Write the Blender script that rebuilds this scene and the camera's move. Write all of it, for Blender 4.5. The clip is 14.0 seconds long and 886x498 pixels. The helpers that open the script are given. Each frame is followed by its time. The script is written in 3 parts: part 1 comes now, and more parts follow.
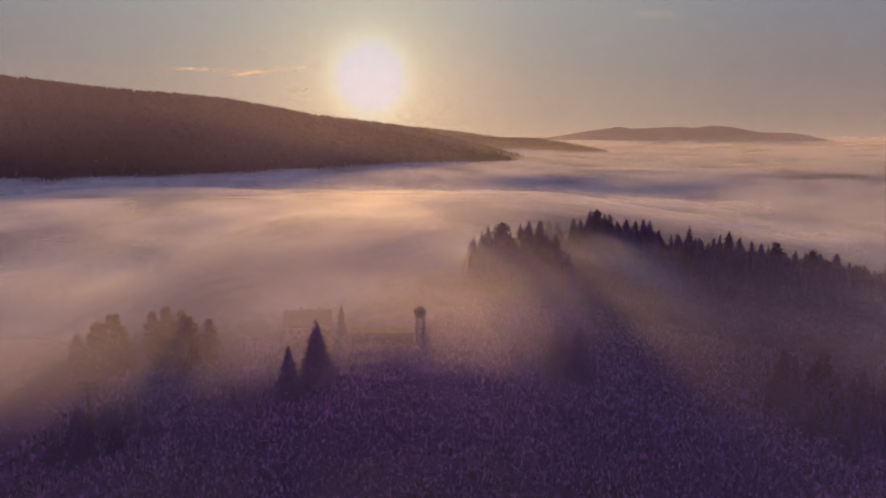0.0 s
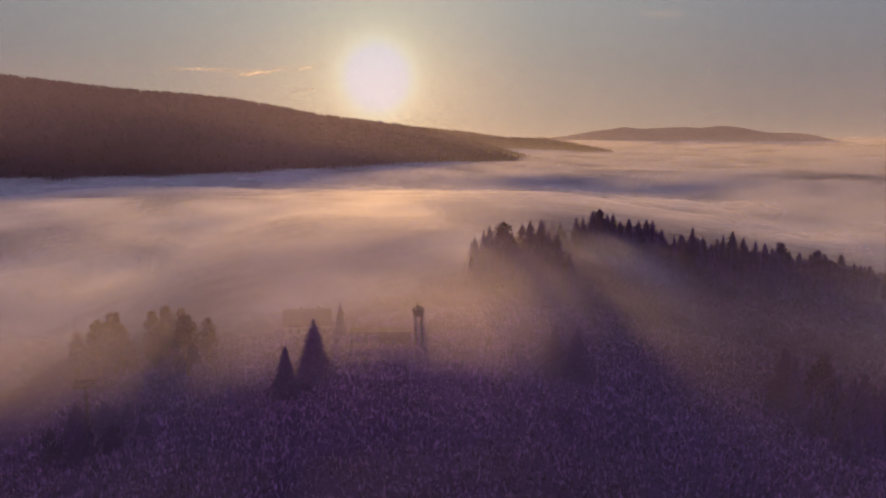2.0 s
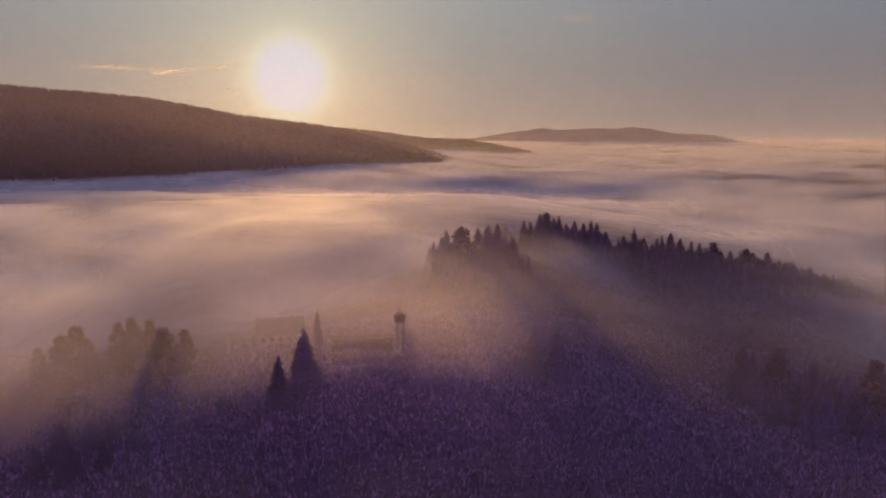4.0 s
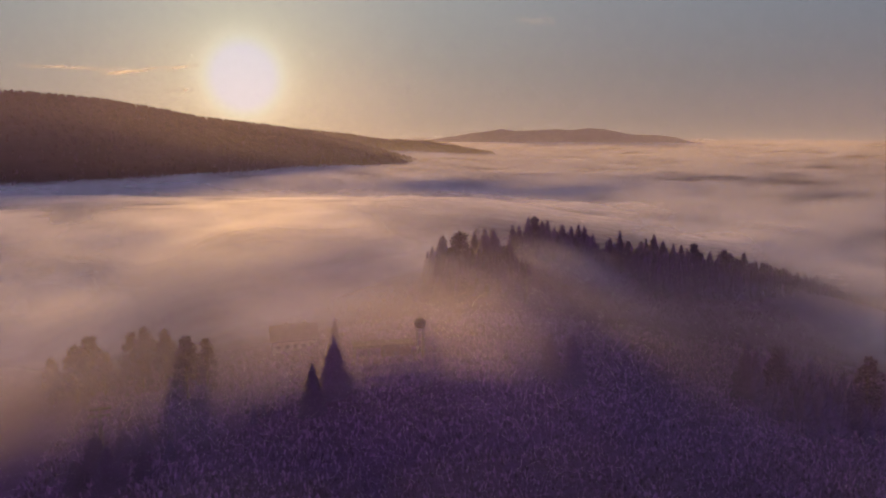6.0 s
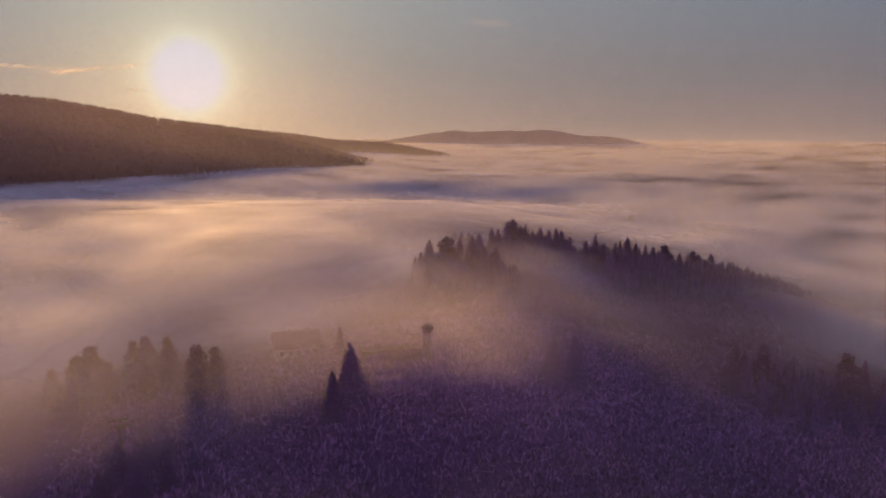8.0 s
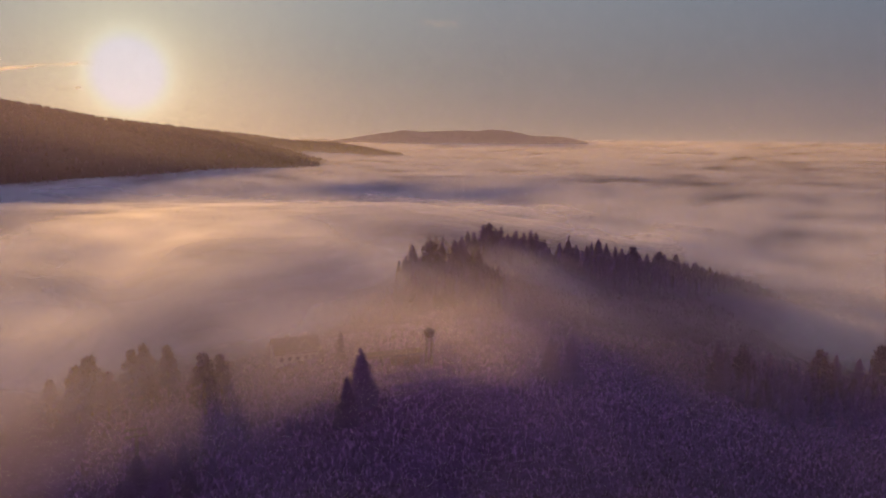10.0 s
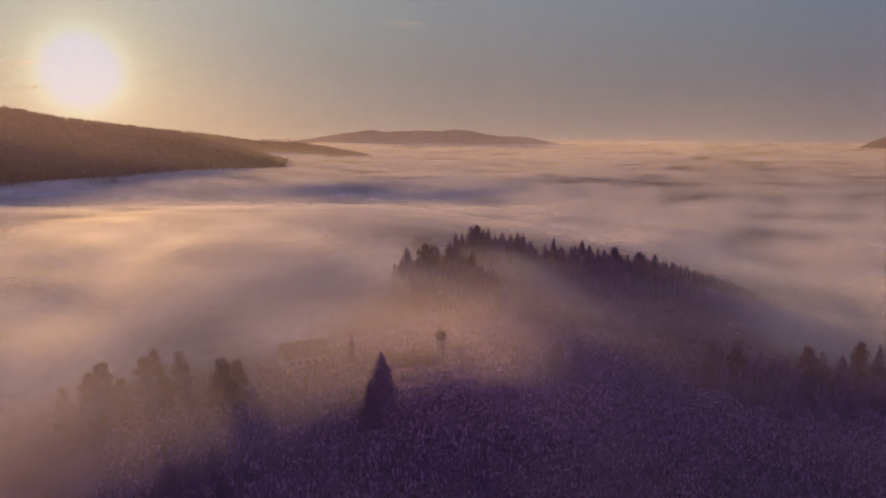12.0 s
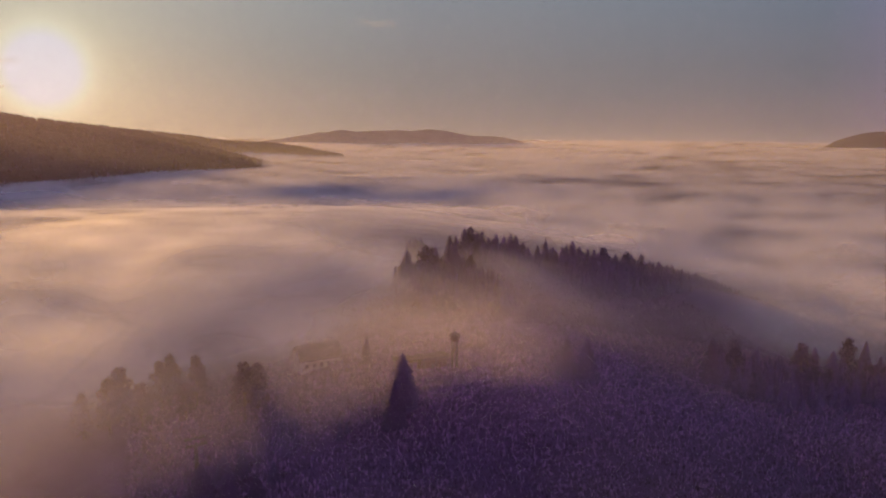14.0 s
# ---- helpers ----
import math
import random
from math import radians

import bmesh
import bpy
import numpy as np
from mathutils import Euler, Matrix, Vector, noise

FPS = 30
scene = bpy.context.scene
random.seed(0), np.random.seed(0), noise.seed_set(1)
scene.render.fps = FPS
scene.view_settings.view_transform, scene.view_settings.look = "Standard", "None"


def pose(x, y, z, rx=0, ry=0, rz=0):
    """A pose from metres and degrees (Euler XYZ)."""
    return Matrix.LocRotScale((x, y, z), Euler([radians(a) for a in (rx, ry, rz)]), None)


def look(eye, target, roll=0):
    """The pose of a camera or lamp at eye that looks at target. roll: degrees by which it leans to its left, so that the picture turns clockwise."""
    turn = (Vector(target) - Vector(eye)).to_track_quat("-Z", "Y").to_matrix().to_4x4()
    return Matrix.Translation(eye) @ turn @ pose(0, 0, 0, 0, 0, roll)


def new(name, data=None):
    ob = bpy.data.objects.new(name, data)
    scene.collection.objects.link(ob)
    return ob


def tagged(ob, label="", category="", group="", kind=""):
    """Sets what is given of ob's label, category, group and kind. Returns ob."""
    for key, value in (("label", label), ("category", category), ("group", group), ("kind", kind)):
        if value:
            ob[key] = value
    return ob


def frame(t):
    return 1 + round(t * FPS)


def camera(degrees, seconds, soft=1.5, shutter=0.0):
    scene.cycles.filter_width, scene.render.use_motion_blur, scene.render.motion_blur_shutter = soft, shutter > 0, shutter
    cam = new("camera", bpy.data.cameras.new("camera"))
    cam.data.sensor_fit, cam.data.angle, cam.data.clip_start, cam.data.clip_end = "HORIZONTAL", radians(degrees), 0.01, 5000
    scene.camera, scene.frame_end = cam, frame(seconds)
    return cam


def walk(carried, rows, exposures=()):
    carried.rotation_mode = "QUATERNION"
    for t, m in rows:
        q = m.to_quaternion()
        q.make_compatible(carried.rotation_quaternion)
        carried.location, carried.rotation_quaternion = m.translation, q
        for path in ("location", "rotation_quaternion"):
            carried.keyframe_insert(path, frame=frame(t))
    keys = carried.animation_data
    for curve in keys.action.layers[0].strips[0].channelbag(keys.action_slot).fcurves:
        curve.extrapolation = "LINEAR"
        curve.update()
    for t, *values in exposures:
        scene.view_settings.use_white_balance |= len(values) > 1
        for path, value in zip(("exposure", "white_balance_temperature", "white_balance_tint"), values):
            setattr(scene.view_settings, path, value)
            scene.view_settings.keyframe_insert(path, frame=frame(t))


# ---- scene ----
cam = camera(60.4, 14.0, soft=2.2)
METRES, EYE, TILT, LEAN, TURN = 140.0, 100.0, -8.8, 0.0, 0.0
ROWS = [
    (0.0, 0.0, 0.0, 0.0, 0.0, 0.0, -0.0),
    (0.5, 0.0349, 0.0088, -0.0035, 0.77, 0.02, -0.13),
    (1.0, 0.0709, 0.02, -0.005, 1.2, 0.03, -0.22),
    (1.5, 0.0559, 0.0145, -0.0042, 1.04, 0.02, -0.21),
    (2.0, 0.019, 0.0046, -0.0023, 0.49, 0.01, -0.1),
    (2.5, -0.0205, -0.0048, 0.0012, -0.86, -0.0, 0.1),
    (3.0, -0.0582, -0.0138, 0.0058, -2.84, -0.01, 0.36),
    (5.5, -0.2496, -0.0465, 0.0291, -8.15, -0.03, 1.13),
    (6.0, -0.2882, -0.0522, 0.0336, -8.94, -0.04, 1.26),
    (6.5, -0.3226, -0.0581, 0.0381, -9.79, -0.05, 1.37),
    (7.0, -0.3609, -0.062, 0.0427, -10.78, -0.08, 1.46),
    (7.5, -0.3957, -0.0668, 0.0477, -11.69, -0.1, 1.57),
    (8.0, -0.4339, -0.0718, 0.0531, -12.68, -0.11, 1.71),
    (10.5, -0.6102, -0.088, 0.0812, -17.34, -0.36, 2.27),
    (11.0, -0.645, -0.0894, 0.0857, -18.04, -0.4, 2.37),
    (11.5, -0.6755, -0.0888, 0.0891, -18.69, -0.42, 2.47),
    (12.0, -0.7125, -0.0922, 0.095, -19.44, -0.46, 2.58),
    (12.5, -0.7431, -0.0933, 0.0998, -20.08, -0.52, 2.69),
    (13.0, -0.7757, -0.0916, 0.1033, -20.78, -0.55, 2.77),
    (13.5, -0.8062, -0.0925, 0.1077, -21.47, -0.59, 2.89),
    (14.0, -0.837, -0.0965, 0.112, -21.65, -0.62, 2.92),
]
walk(cam, [(t, pose(0, 0, EYE, TILT, LEAN, TURN) @ pose(METRES * x, METRES * y, METRES * z, 90 + pitch, roll, yaw)) for t, x, y, z, yaw, pitch, roll in ROWS],
     exposures=[(0.0, 2.6, 6150, 14), (14.0, 2.6, 6150, 14)])
scene.cycles.transparent_max_bounces = 40

# ---------------------------------------------------------------- world and sun
SUN_AZ, SUN_EL = radians(-5.35), radians(3.8)
SUN_DIR = Vector((math.sin(SUN_AZ) * math.cos(SUN_EL), math.cos(SUN_AZ) * math.cos(SUN_EL), math.sin(SUN_EL)))


class Graph:
    """Short calls for building a node tree."""

    def __init__(self, tree):
        self.tree = tree
        tree.nodes.clear()

    def node(self, kind):
        return self.tree.nodes.new(kind)

    def attribute(self, name):
        n = self.node("ShaderNodeAttribute")
        n.attribute_name = name
        return n.outputs["Fac"]

    def put(self, socket, value):
        if isinstance(value, bpy.types.NodeSocket):
            self.tree.links.new(value, socket)
        elif value is not None:
            socket.default_value = value

    def math(self, op, a, b=None, clamp=False):
        n = self.node("ShaderNodeMath")
        n.operation, n.use_clamp = op, clamp
        self.put(n.inputs[0], a)
        self.put(n.inputs[1], b)
        return n.outputs[0]

    def vec(self, op, a, b=None, out=0):
        n = self.node("ShaderNodeVectorMath")
        n.operation = op
        self.put(n.inputs[0], a)
        self.put(n.inputs[1], b)
        return n.outputs[out]

    def ramp(self, fac, stops, interpolation="EASE"):
        n = self.node("ShaderNodeValToRGB")
        n.color_ramp.interpolation = interpolation
        els = n.color_ramp.elements
        while len(els) < len(stops):
            els.new(0.5)
        for el, (at, colour) in zip(els, stops):
            el.position = at
            el.color = (*colour, 1) if len(colour) == 3 else colour
        self.put(n.inputs[0], fac)
        return n.outputs[0]

    def mix(self, fac, a, b, blend="MIX"):
        n = self.node("ShaderNodeMix")
        n.data_type, n.blend_type = "RGBA", blend
        self.put(n.inputs[0], fac)
        self.put(n.inputs[6], a)
        self.put(n.inputs[7], b)
        return n.outputs[2]

    def noise(self, vector, scale, detail=3.0, rough=0.55, lac=2.0):
        n = self.node("ShaderNodeTexNoise")
        self.put(n.inputs["Vector"], vector)
        n.inputs["Scale"].default_value = scale
        n.inputs["Detail"].default_value = detail
        n.inputs["Roughness"].default_value = rough
        n.inputs["Lacunarity"].default_value = lac
        return n.outputs["Fac"]

    def shader(self, kind, **inputs):
        n = self.node(kind)
        for key, value in inputs.items():
            self.put(n.inputs[key.replace("_", " ")], value)
        return n.outputs[0]

    def mix_shader(self, fac, a, b):
        n = self.node("ShaderNodeMixShader")
        self.put(n.inputs[0], fac)
        self.put(n.inputs[1], a)
        self.put(n.inputs[2], b)
        return n.outputs[0]


def rgba(r, g, b):
    return (r, g, b, 1.0)


def make_world():
    world = bpy.data.worlds.new("dawn_sky")
    world.use_nodes = True
    scene.world = world
    g = Graph(world.node_tree)
    ray = g.vec("NORMALIZE", g.node("ShaderNodeTexCoord").outputs["Generated"])
    sep = g.node("ShaderNodeSeparateXYZ")
    g.put(sep.inputs[0], ray)
    height = g.math("ADD", g.math("MULTIPLY", sep.outputs[2], 0.9), 0.1, clamp=True)
    base = g.ramp(height, [
        (0.00, (0.16, 0.10, 0.10)),
        (0.10, (0.182, 0.142, 0.116)),
        (0.17, (0.175, 0.155, 0.137)),
        (0.25, (0.184, 0.186, 0.180)),
        (0.36, (0.162, 0.188, 0.210)),
        (0.60, (0.076, 0.092, 0.128)),
        (1.00, (0.060, 0.074, 0.106)),
    ], "LINEAR")
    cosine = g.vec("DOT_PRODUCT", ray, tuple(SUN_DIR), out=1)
    # Unseen low sky opposite the sun is boosted violet to tint shaded sides.
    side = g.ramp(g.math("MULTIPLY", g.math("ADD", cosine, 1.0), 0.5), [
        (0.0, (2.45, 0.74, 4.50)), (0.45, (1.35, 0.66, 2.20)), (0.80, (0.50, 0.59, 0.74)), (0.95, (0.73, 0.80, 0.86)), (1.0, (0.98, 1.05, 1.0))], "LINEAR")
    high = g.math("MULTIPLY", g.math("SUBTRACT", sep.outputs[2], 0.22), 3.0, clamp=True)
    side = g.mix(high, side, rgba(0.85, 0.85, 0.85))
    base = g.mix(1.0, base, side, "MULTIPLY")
    angle = g.math("ARCCOSINE", g.math("MINIMUM", cosine, 0.999999))
    core = g.math("EXPONENT", g.math("MULTIPLY", g.math("POWER", g.math("DIVIDE", angle, 0.035), 2.0), -1.0))
    inner = g.math("EXPONENT", g.math("MULTIPLY", g.math("DIVIDE", angle, 0.062), -1.0))
    outer = g.math("EXPONENT", g.math("MULTIPLY", g.math("DIVIDE", angle, 0.19), -1.0))

    def tint(fac, colour):
        return g.mix(1.0, fac, colour, "MULTIPLY")

    glow = g.mix(1.0, tint(core, rgba(0.5, 0.5, 0.5)), tint(inner, rgba(0.26, 0.248, 0.10)), "ADD")
    glow = g.mix(1.0, glow, tint(outer, rgba(0.062, 0.059, 0.042)), "ADD")
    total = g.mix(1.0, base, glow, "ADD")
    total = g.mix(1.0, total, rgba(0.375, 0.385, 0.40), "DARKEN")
    sky = g.node("ShaderNodeTexSky")
    sky.sky_type, sky.sun_disc, sky.altitude, sky.dust_density = "NISHITA", False, 900.0, 2.0
    sky.sun_elevation, sky.sun_rotation = SUN_EL, SUN_AZ
    a = g.node("ShaderNodeBackground")
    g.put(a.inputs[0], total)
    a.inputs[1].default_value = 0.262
    b = g.node("ShaderNodeBackground")
    g.put(b.inputs[0], g.mix(1.0, sky.outputs[0], rgba(0.006, 0.006, 0.008), "MULTIPLY"))
    b.inputs[1].default_value = 0.05
    both = g.node("ShaderNodeAddShader")
    g.put(both.inputs[0], a.outputs[0])
    g.put(both.inputs[1], b.outputs[0])
    out = g.node("ShaderNodeOutputWorld")
    g.put(out.inputs[0], both.outputs[0])


make_world()
sun = new("sun", bpy.data.lights.new("sun", "SUN"))
sun.data.energy, sun.data.angle, sun.data.color = 1.7, radians(4.0), (1.0, 0.54, 0.17)
LAMP_EL = SUN_EL + radians(1.8)
sun.matrix_world = look((3000 * math.sin(SUN_AZ), 3000 * math.cos(SUN_AZ), 3000 * math.tan(LAMP_EL)), (0, 0, 0))


# ---------------------------------------------------------------- fields: noise, land and fog
def lattice(i, j, k, seed):
    h = (i * 374761393 + j * 668265263 + k * 2147483647 + seed * 1274126177) & 0xFFFFFFFF
    h = ((h ^ (h >> 13)) * 1274126177) & 0xFFFFFFFF
    h = ((h ^ (h >> 16)) * 2246822519) & 0xFFFFFFFF
    return ((h ^ (h >> 15)) & 0xFFFF) / 65535.0


def smooth_noise(x, y, z, seed=0):
    x, y, z = np.broadcast_arrays(np.asarray(x, float), np.asarray(y, float), np.asarray(z, float))
    i, j, k = (np.floor(a).astype(np.int64) for a in (x, y, z))
    u, v, w = x - i, y - j, z - k
    u, v, w = (a * a * a * (a * (a * 6 - 15) + 10) for a in (u, v, w))
    total = 0
    for di in (0, 1):
        for dj in (0, 1):
            for dk in (0, 1):
                weight = (u if di else 1 - u) * (v if dj else 1 - v) * (w if dk else 1 - w)
                total = total + weight * lattice(i + di, j + dj, k + dk, seed)
    return total


def fbm(x, y, z=0.0, octaves=4, seed=0):
    total, amp, norm = 0, 1.0, 0.0
    for o in range(octaves):
        total = total + amp * smooth_noise(x * 2 ** o + 17.3 * o, y * 2 ** o - 9.1 * o, z * 2 ** o, seed + o)
        norm += amp
        amp *= 0.5
    return total / norm


def ease(a, b, x):
    t = np.clip((np.asarray(x, float) - a) / (b - a), 0, 1)
    return t * t * (3 - 2 * t)


# the knolls and shoulders of the wooded hill, and the slopes that fall from it
KNOLLS = [(0, -60, 15), (0, 120, 15), (30, 200, 15), (-38, 222, 25), (-8, 252, 36), (-24, 258, 37), (40, 240, 17), (-55, 286, 22), (-86, 250, 14), (-105, 216, 8),
          (54, 338, 27), (35, 385, 34), (5, 390, 28), (90, 465, 35), (125, 455, 31), (146, 452, 25), (200, 473, 14), (250, 490, 4), (290, 503, -6), (90, 420, 26)]
SLOPES = [(110, 245, 8), (150, 235, 3), (200, 250, -6), (235, 262, -12), (-134, 260, 8), (-210, 260, -30), (-120, 150, 2), (100, 150, 5), (-50, 370, 5), (-100, 340, 0),
          (363, 515, -32), (100, 330, 12), (150, 350, 0), (200, 400, -3), (90, 540, 16), (0, 470, -8), (200, 550, -22), (-300, 400, -55), (450, 520, -55), (300, 300, -40),
          (100, 640, -52), (-260, 100, -45), (260, 110, -35), (0, -260, -20)]


def land(x, y):
    x, y = np.asarray(x, float), np.asarray(y, float)
    top, weight = -62.0 * 2e-3, 2e-3
    for px, py, pz in KNOLLS + SLOPES:
        w = np.exp(-((x - px) ** 2 + (y - py) ** 2) / (2 * 42.0 ** 2))
        top, weight = top + w * pz, weight + w
    return top / weight + 3.0 * (fbm(x / 60, y / 60, 0.5, 3, 11) - 0.5)


def ground_at(x, y):
    return float(land(x, y))


def fog_top(x, y):
    r = np.hypot(x, y)
    near = 1 - ease(560, 1250, r)
    drop = 35
    top = 31 + 15 * (1 - ease(380, 1100, r)) * ease(150, 235, y) * np.maximum(ease(-170, -70, x), ease(280, 640, y)) - drop * ease(50, 390, x) * near + 40 * np.clip((r - 2300) / 2600, 0, 1)
    swell = (fbm(x / 620 + 3.1, y / 420, 0.3, 3, 21) - 0.5) * 14 * ease(400, 1100, r) + (fbm(x / 150, y / 130, 0.7, 2, 31) - 0.5) * (6 - 4 * ease(40, -60, x))
    rolls = 0
    for cx, cy, wx, wy, lift in ((260, 1080, 400, 170, -20), (900, 1250, 260, 90, -9), (620, 1900, 300, 120, -11), (400, 1600, 240, 120, 5), (545, 1020, 70, 130, -5), (100, 720, 190, 60, 4),
                                 (257, 863, 50, 36, 6), (-100, 580, 330, 170, 6), (900, 2300, 260, 200, -3), (1100, 1500, 220, 130, -3), (-350, 880, 150, 60, 4), (-170, 380, 120, 90, 4)):
        rolls = rolls + lift * np.exp(-((x - cx) / wx) ** 2 - ((y - cy) / wy) ** 2)
    return top + swell + rolls


def fog_depth(x, y):
    """How far the thin upper part of the fog reaches down to its dense part."""
    d = np.hypot(x - 40, (y - 290) / 1.25)
    cut = 0.35 * ease(200, 330, x) * ease(280, 380, y)
    return 9 + 58 * (1 - ease(190, 1050, d)) * (1 - cut) + 45 * np.maximum((1 - ease(130, 230, y)) * (1 - ease(300, 600, d)), ease(-70, -170, x) * (1 - ease(240, 330, y)) * (1 - ease(280, 520, d)))


def fog_thickness(x, y, z):
    """Optical thickness of the fog per metre of height."""
    left = ease(-100, -200, x + 0.9 * (235 - y)) * (0.03 + 1.47 * ease(238, 350, y))
    back = ease(230, 305, y) * (0.22 + 0.78 * ease(-100, -50, x)) * (1 - 0.9 * ease(0, 70, x - 0.12 * (y - 330)))
    rear = ease(430, 560, y) * (1 - 0.6 * ease(60, 140, x) * (1 - ease(520, 600, y)))
    stream = np.exp(-((x - 92 + 0.4 * (y - 395)) / 22) ** 2 - ((y - 395) / 42) ** 2)
    right = 0.38 * ease(90, 190, x) * ease(235, 330, y)
    v = np.maximum.reduce([left, 1.0 * back, rear, 0.75 * stream, right, 0.9 * ease(260, 360, x), 0.012 + 0.030 * ease(90, -40, x) * ease(-110, -60, x)])
    wisps = fbm(x / 75 + y / 300, y / 105, z / 30, 4, 41)
    far = ease(480, 800, np.hypot(x, y))
    still = 22 - 22 * ease(70, 200, x) + 8 * stream + 24 * ease(270, 560, y) * ease(60, -40, x)
    rise = np.exp(-np.clip(z - still, 0, None) / 12) * (1 - far) + far
    return 0.20 * v * rise * np.clip(0.1 + 2.6 * (wisps - 0.22), 0.05, 2.2)


# ---------------------------------------------------------------- materials
def material(name):
    m = bpy.data.materials.new(name)
    m.use_nodes = True
    g = Graph(m.node_tree)
    return m, g, g.node("ShaderNodeOutputMaterial")


def solid(name, dark, light, scale, rough=0.85, metal=0.0, bump=0.3, vary=0.25, sheen=0.4, each=False):
    """A surface of two tones in grain and blotches, with its own relief."""
    m, g, out = material(name)
    co = g.node("ShaderNodeTexCoord").outputs["Object"]
    fine, coarse = g.noise(co, scale, 5.0, 0.65), g.noise(co, scale * 0.13, 3.0)
    tone = g.ramp(g.math("ADD", g.math("MULTIPLY", fine, 0.6), g.math("MULTIPLY", coarse, 0.4)), [(0.32, dark), (0.68, light)], "LINEAR")
    rnd = g.node("ShaderNodeNewGeometry").outputs["Random Per Island"] if each else g.node("ShaderNodeObjectInfo").outputs["Random"]
    gain = g.math("ADD", g.math("MULTIPLY", rnd, vary), 1.0 - vary / 2)
    grey = g.node("ShaderNodeCombineColor")
    for s in grey.inputs:
        g.put(s, gain)
    tone = g.mix(1.0, tone, grey.outputs[0], "MULTIPLY")
    relief = g.node("ShaderNodeBump")
    relief.inputs["Strength"].default_value = bump
    g.put(relief.inputs["Height"], fine)
    g.put(out.inputs[0], g.shader("ShaderNodeBsdfPrincipled", Base_Color=tone, Roughness=rough, Metallic=metal, Specular_IOR_Level=sheen, Normal=relief.outputs[0]))
    return m


# Violet of the shade light is put into meadow, needle, leaf and grass colours.
MEADOW = solid("shade_tinted_meadow", (0.043, 0.021, 0.060), (0.105, 0.052, 0.145), 0.8, 0.95, sheen=0.03)
NEEDLES = solid("shade_tinted_spruce_needles", (0.036, 0.024, 0.062), (0.084, 0.056, 0.138), 1.5, 0.8, 0, 0.2, 0.5, sheen=0.03)
LEAVES = solid("shade_tinted_leaves", (0.024, 0.016, 0.042), (0.054, 0.036, 0.090), 1.2, 0.8, 0, 0.2, 0.5, sheen=0.03)
FAR_NEEDLES = solid("far_needles", (0.018, 0.014, 0.022), (0.036, 0.028, 0.042), 0.4, 0.9, 0, 0.2, 0.5, sheen=0.03)
BARK = solid("bark", (0.03, 0.022, 0.016), (0.09, 0.065, 0.045), 3.0, 0.9)
FOREST_FLOOR = solid("far_forest", (0.022, 0.018, 0.022), (0.046, 0.038, 0.044), 0.03, 0.95, sheen=0.03)
# Haze of the distance is put into this lightened base colour.
HAZED_MOUNTAIN = solid("hazed_far_mountain", (0.13, 0.13, 0.14), (0.22, 0.215, 0.21), 0.01, 0.95, sheen=0.03)
GRASS = solid("shade_tinted_grass", (0.064, 0.035, 0.088), (0.25, 0.145, 0.32), 2.0, 0.85, 0, 0.1, 1.3, sheen=0.03, each=True)


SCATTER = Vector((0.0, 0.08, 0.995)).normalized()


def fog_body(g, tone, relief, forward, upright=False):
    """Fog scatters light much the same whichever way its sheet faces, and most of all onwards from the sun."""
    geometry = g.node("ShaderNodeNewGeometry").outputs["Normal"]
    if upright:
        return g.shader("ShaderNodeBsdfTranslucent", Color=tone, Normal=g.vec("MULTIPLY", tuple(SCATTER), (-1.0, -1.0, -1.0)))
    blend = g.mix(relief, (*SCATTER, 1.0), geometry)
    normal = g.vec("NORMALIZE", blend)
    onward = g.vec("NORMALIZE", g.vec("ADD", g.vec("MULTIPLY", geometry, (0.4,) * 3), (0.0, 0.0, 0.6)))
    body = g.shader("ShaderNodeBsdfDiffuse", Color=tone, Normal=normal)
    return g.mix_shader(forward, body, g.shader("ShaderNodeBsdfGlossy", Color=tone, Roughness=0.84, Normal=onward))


def fog_material(name, solid_fog):
    m, g, out = material(name)
    co = g.node("ShaderNodeTexCoord").outputs["Object"]
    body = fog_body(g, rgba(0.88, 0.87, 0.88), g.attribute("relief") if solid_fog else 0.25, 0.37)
    if solid_fog:
        g.put(out.inputs[0], body)
        return m
    soft = g.noise(g.vec("MULTIPLY", co, (1.0, 0.7, 2.0)), 0.011, 5.0, 0.55)
    thick = g.math("MULTIPLY", g.attribute("thickness"), g.math("ADD", g.math("MULTIPLY", soft, 1.5), 0.25))
    cover = g.math("SUBTRACT", 1.0, g.math("EXPONENT", g.math("MULTIPLY", thick, -1.0)), clamp=True)
    g.put(out.inputs[0], g.mix_shader(cover, g.shader("ShaderNodeBsdfTransparent"), body))
    return m


FOG_SEA, FOG_VEIL = fog_material("dense_fog", True), fog_material("thin_fog", False)


# ---------------------------------------------------------------- mesh helpers
def grid_mesh(name, x, y, z, mat, closed=False):
    """A sheet over a grid of points, smooth shaded."""
    rows, cols = x.shape
    co = np.stack([x, y, z], -1).reshape(-1, 3)
    i = np.arange(rows - 1)[:, None] * cols
    j = np.arange(cols if closed else cols - 1)[None, :]
    k = (j + 1) % cols
    faces = np.stack([i + j, i + k, i + cols + k, i + cols + j], -1).reshape(-1, 4)
    me = bpy.data.meshes.new(name)
    me.from_pydata(co.tolist(), [], faces.tolist())
    me.shade_smooth()
    me.materials.append(mat)
    return me


def mesh_of(name, verts, faces, mat, smooth=False):
    me = bpy.data.meshes.new(name)
    me.from_pydata(verts, [], faces)
    me.materials.append(mat)
    if smooth:
        me.shade_smooth()
    return me


def part(name, data, parent, label=""):
    ob = new(name, data)
    ob.parent = parent
    return tagged(ob, label)


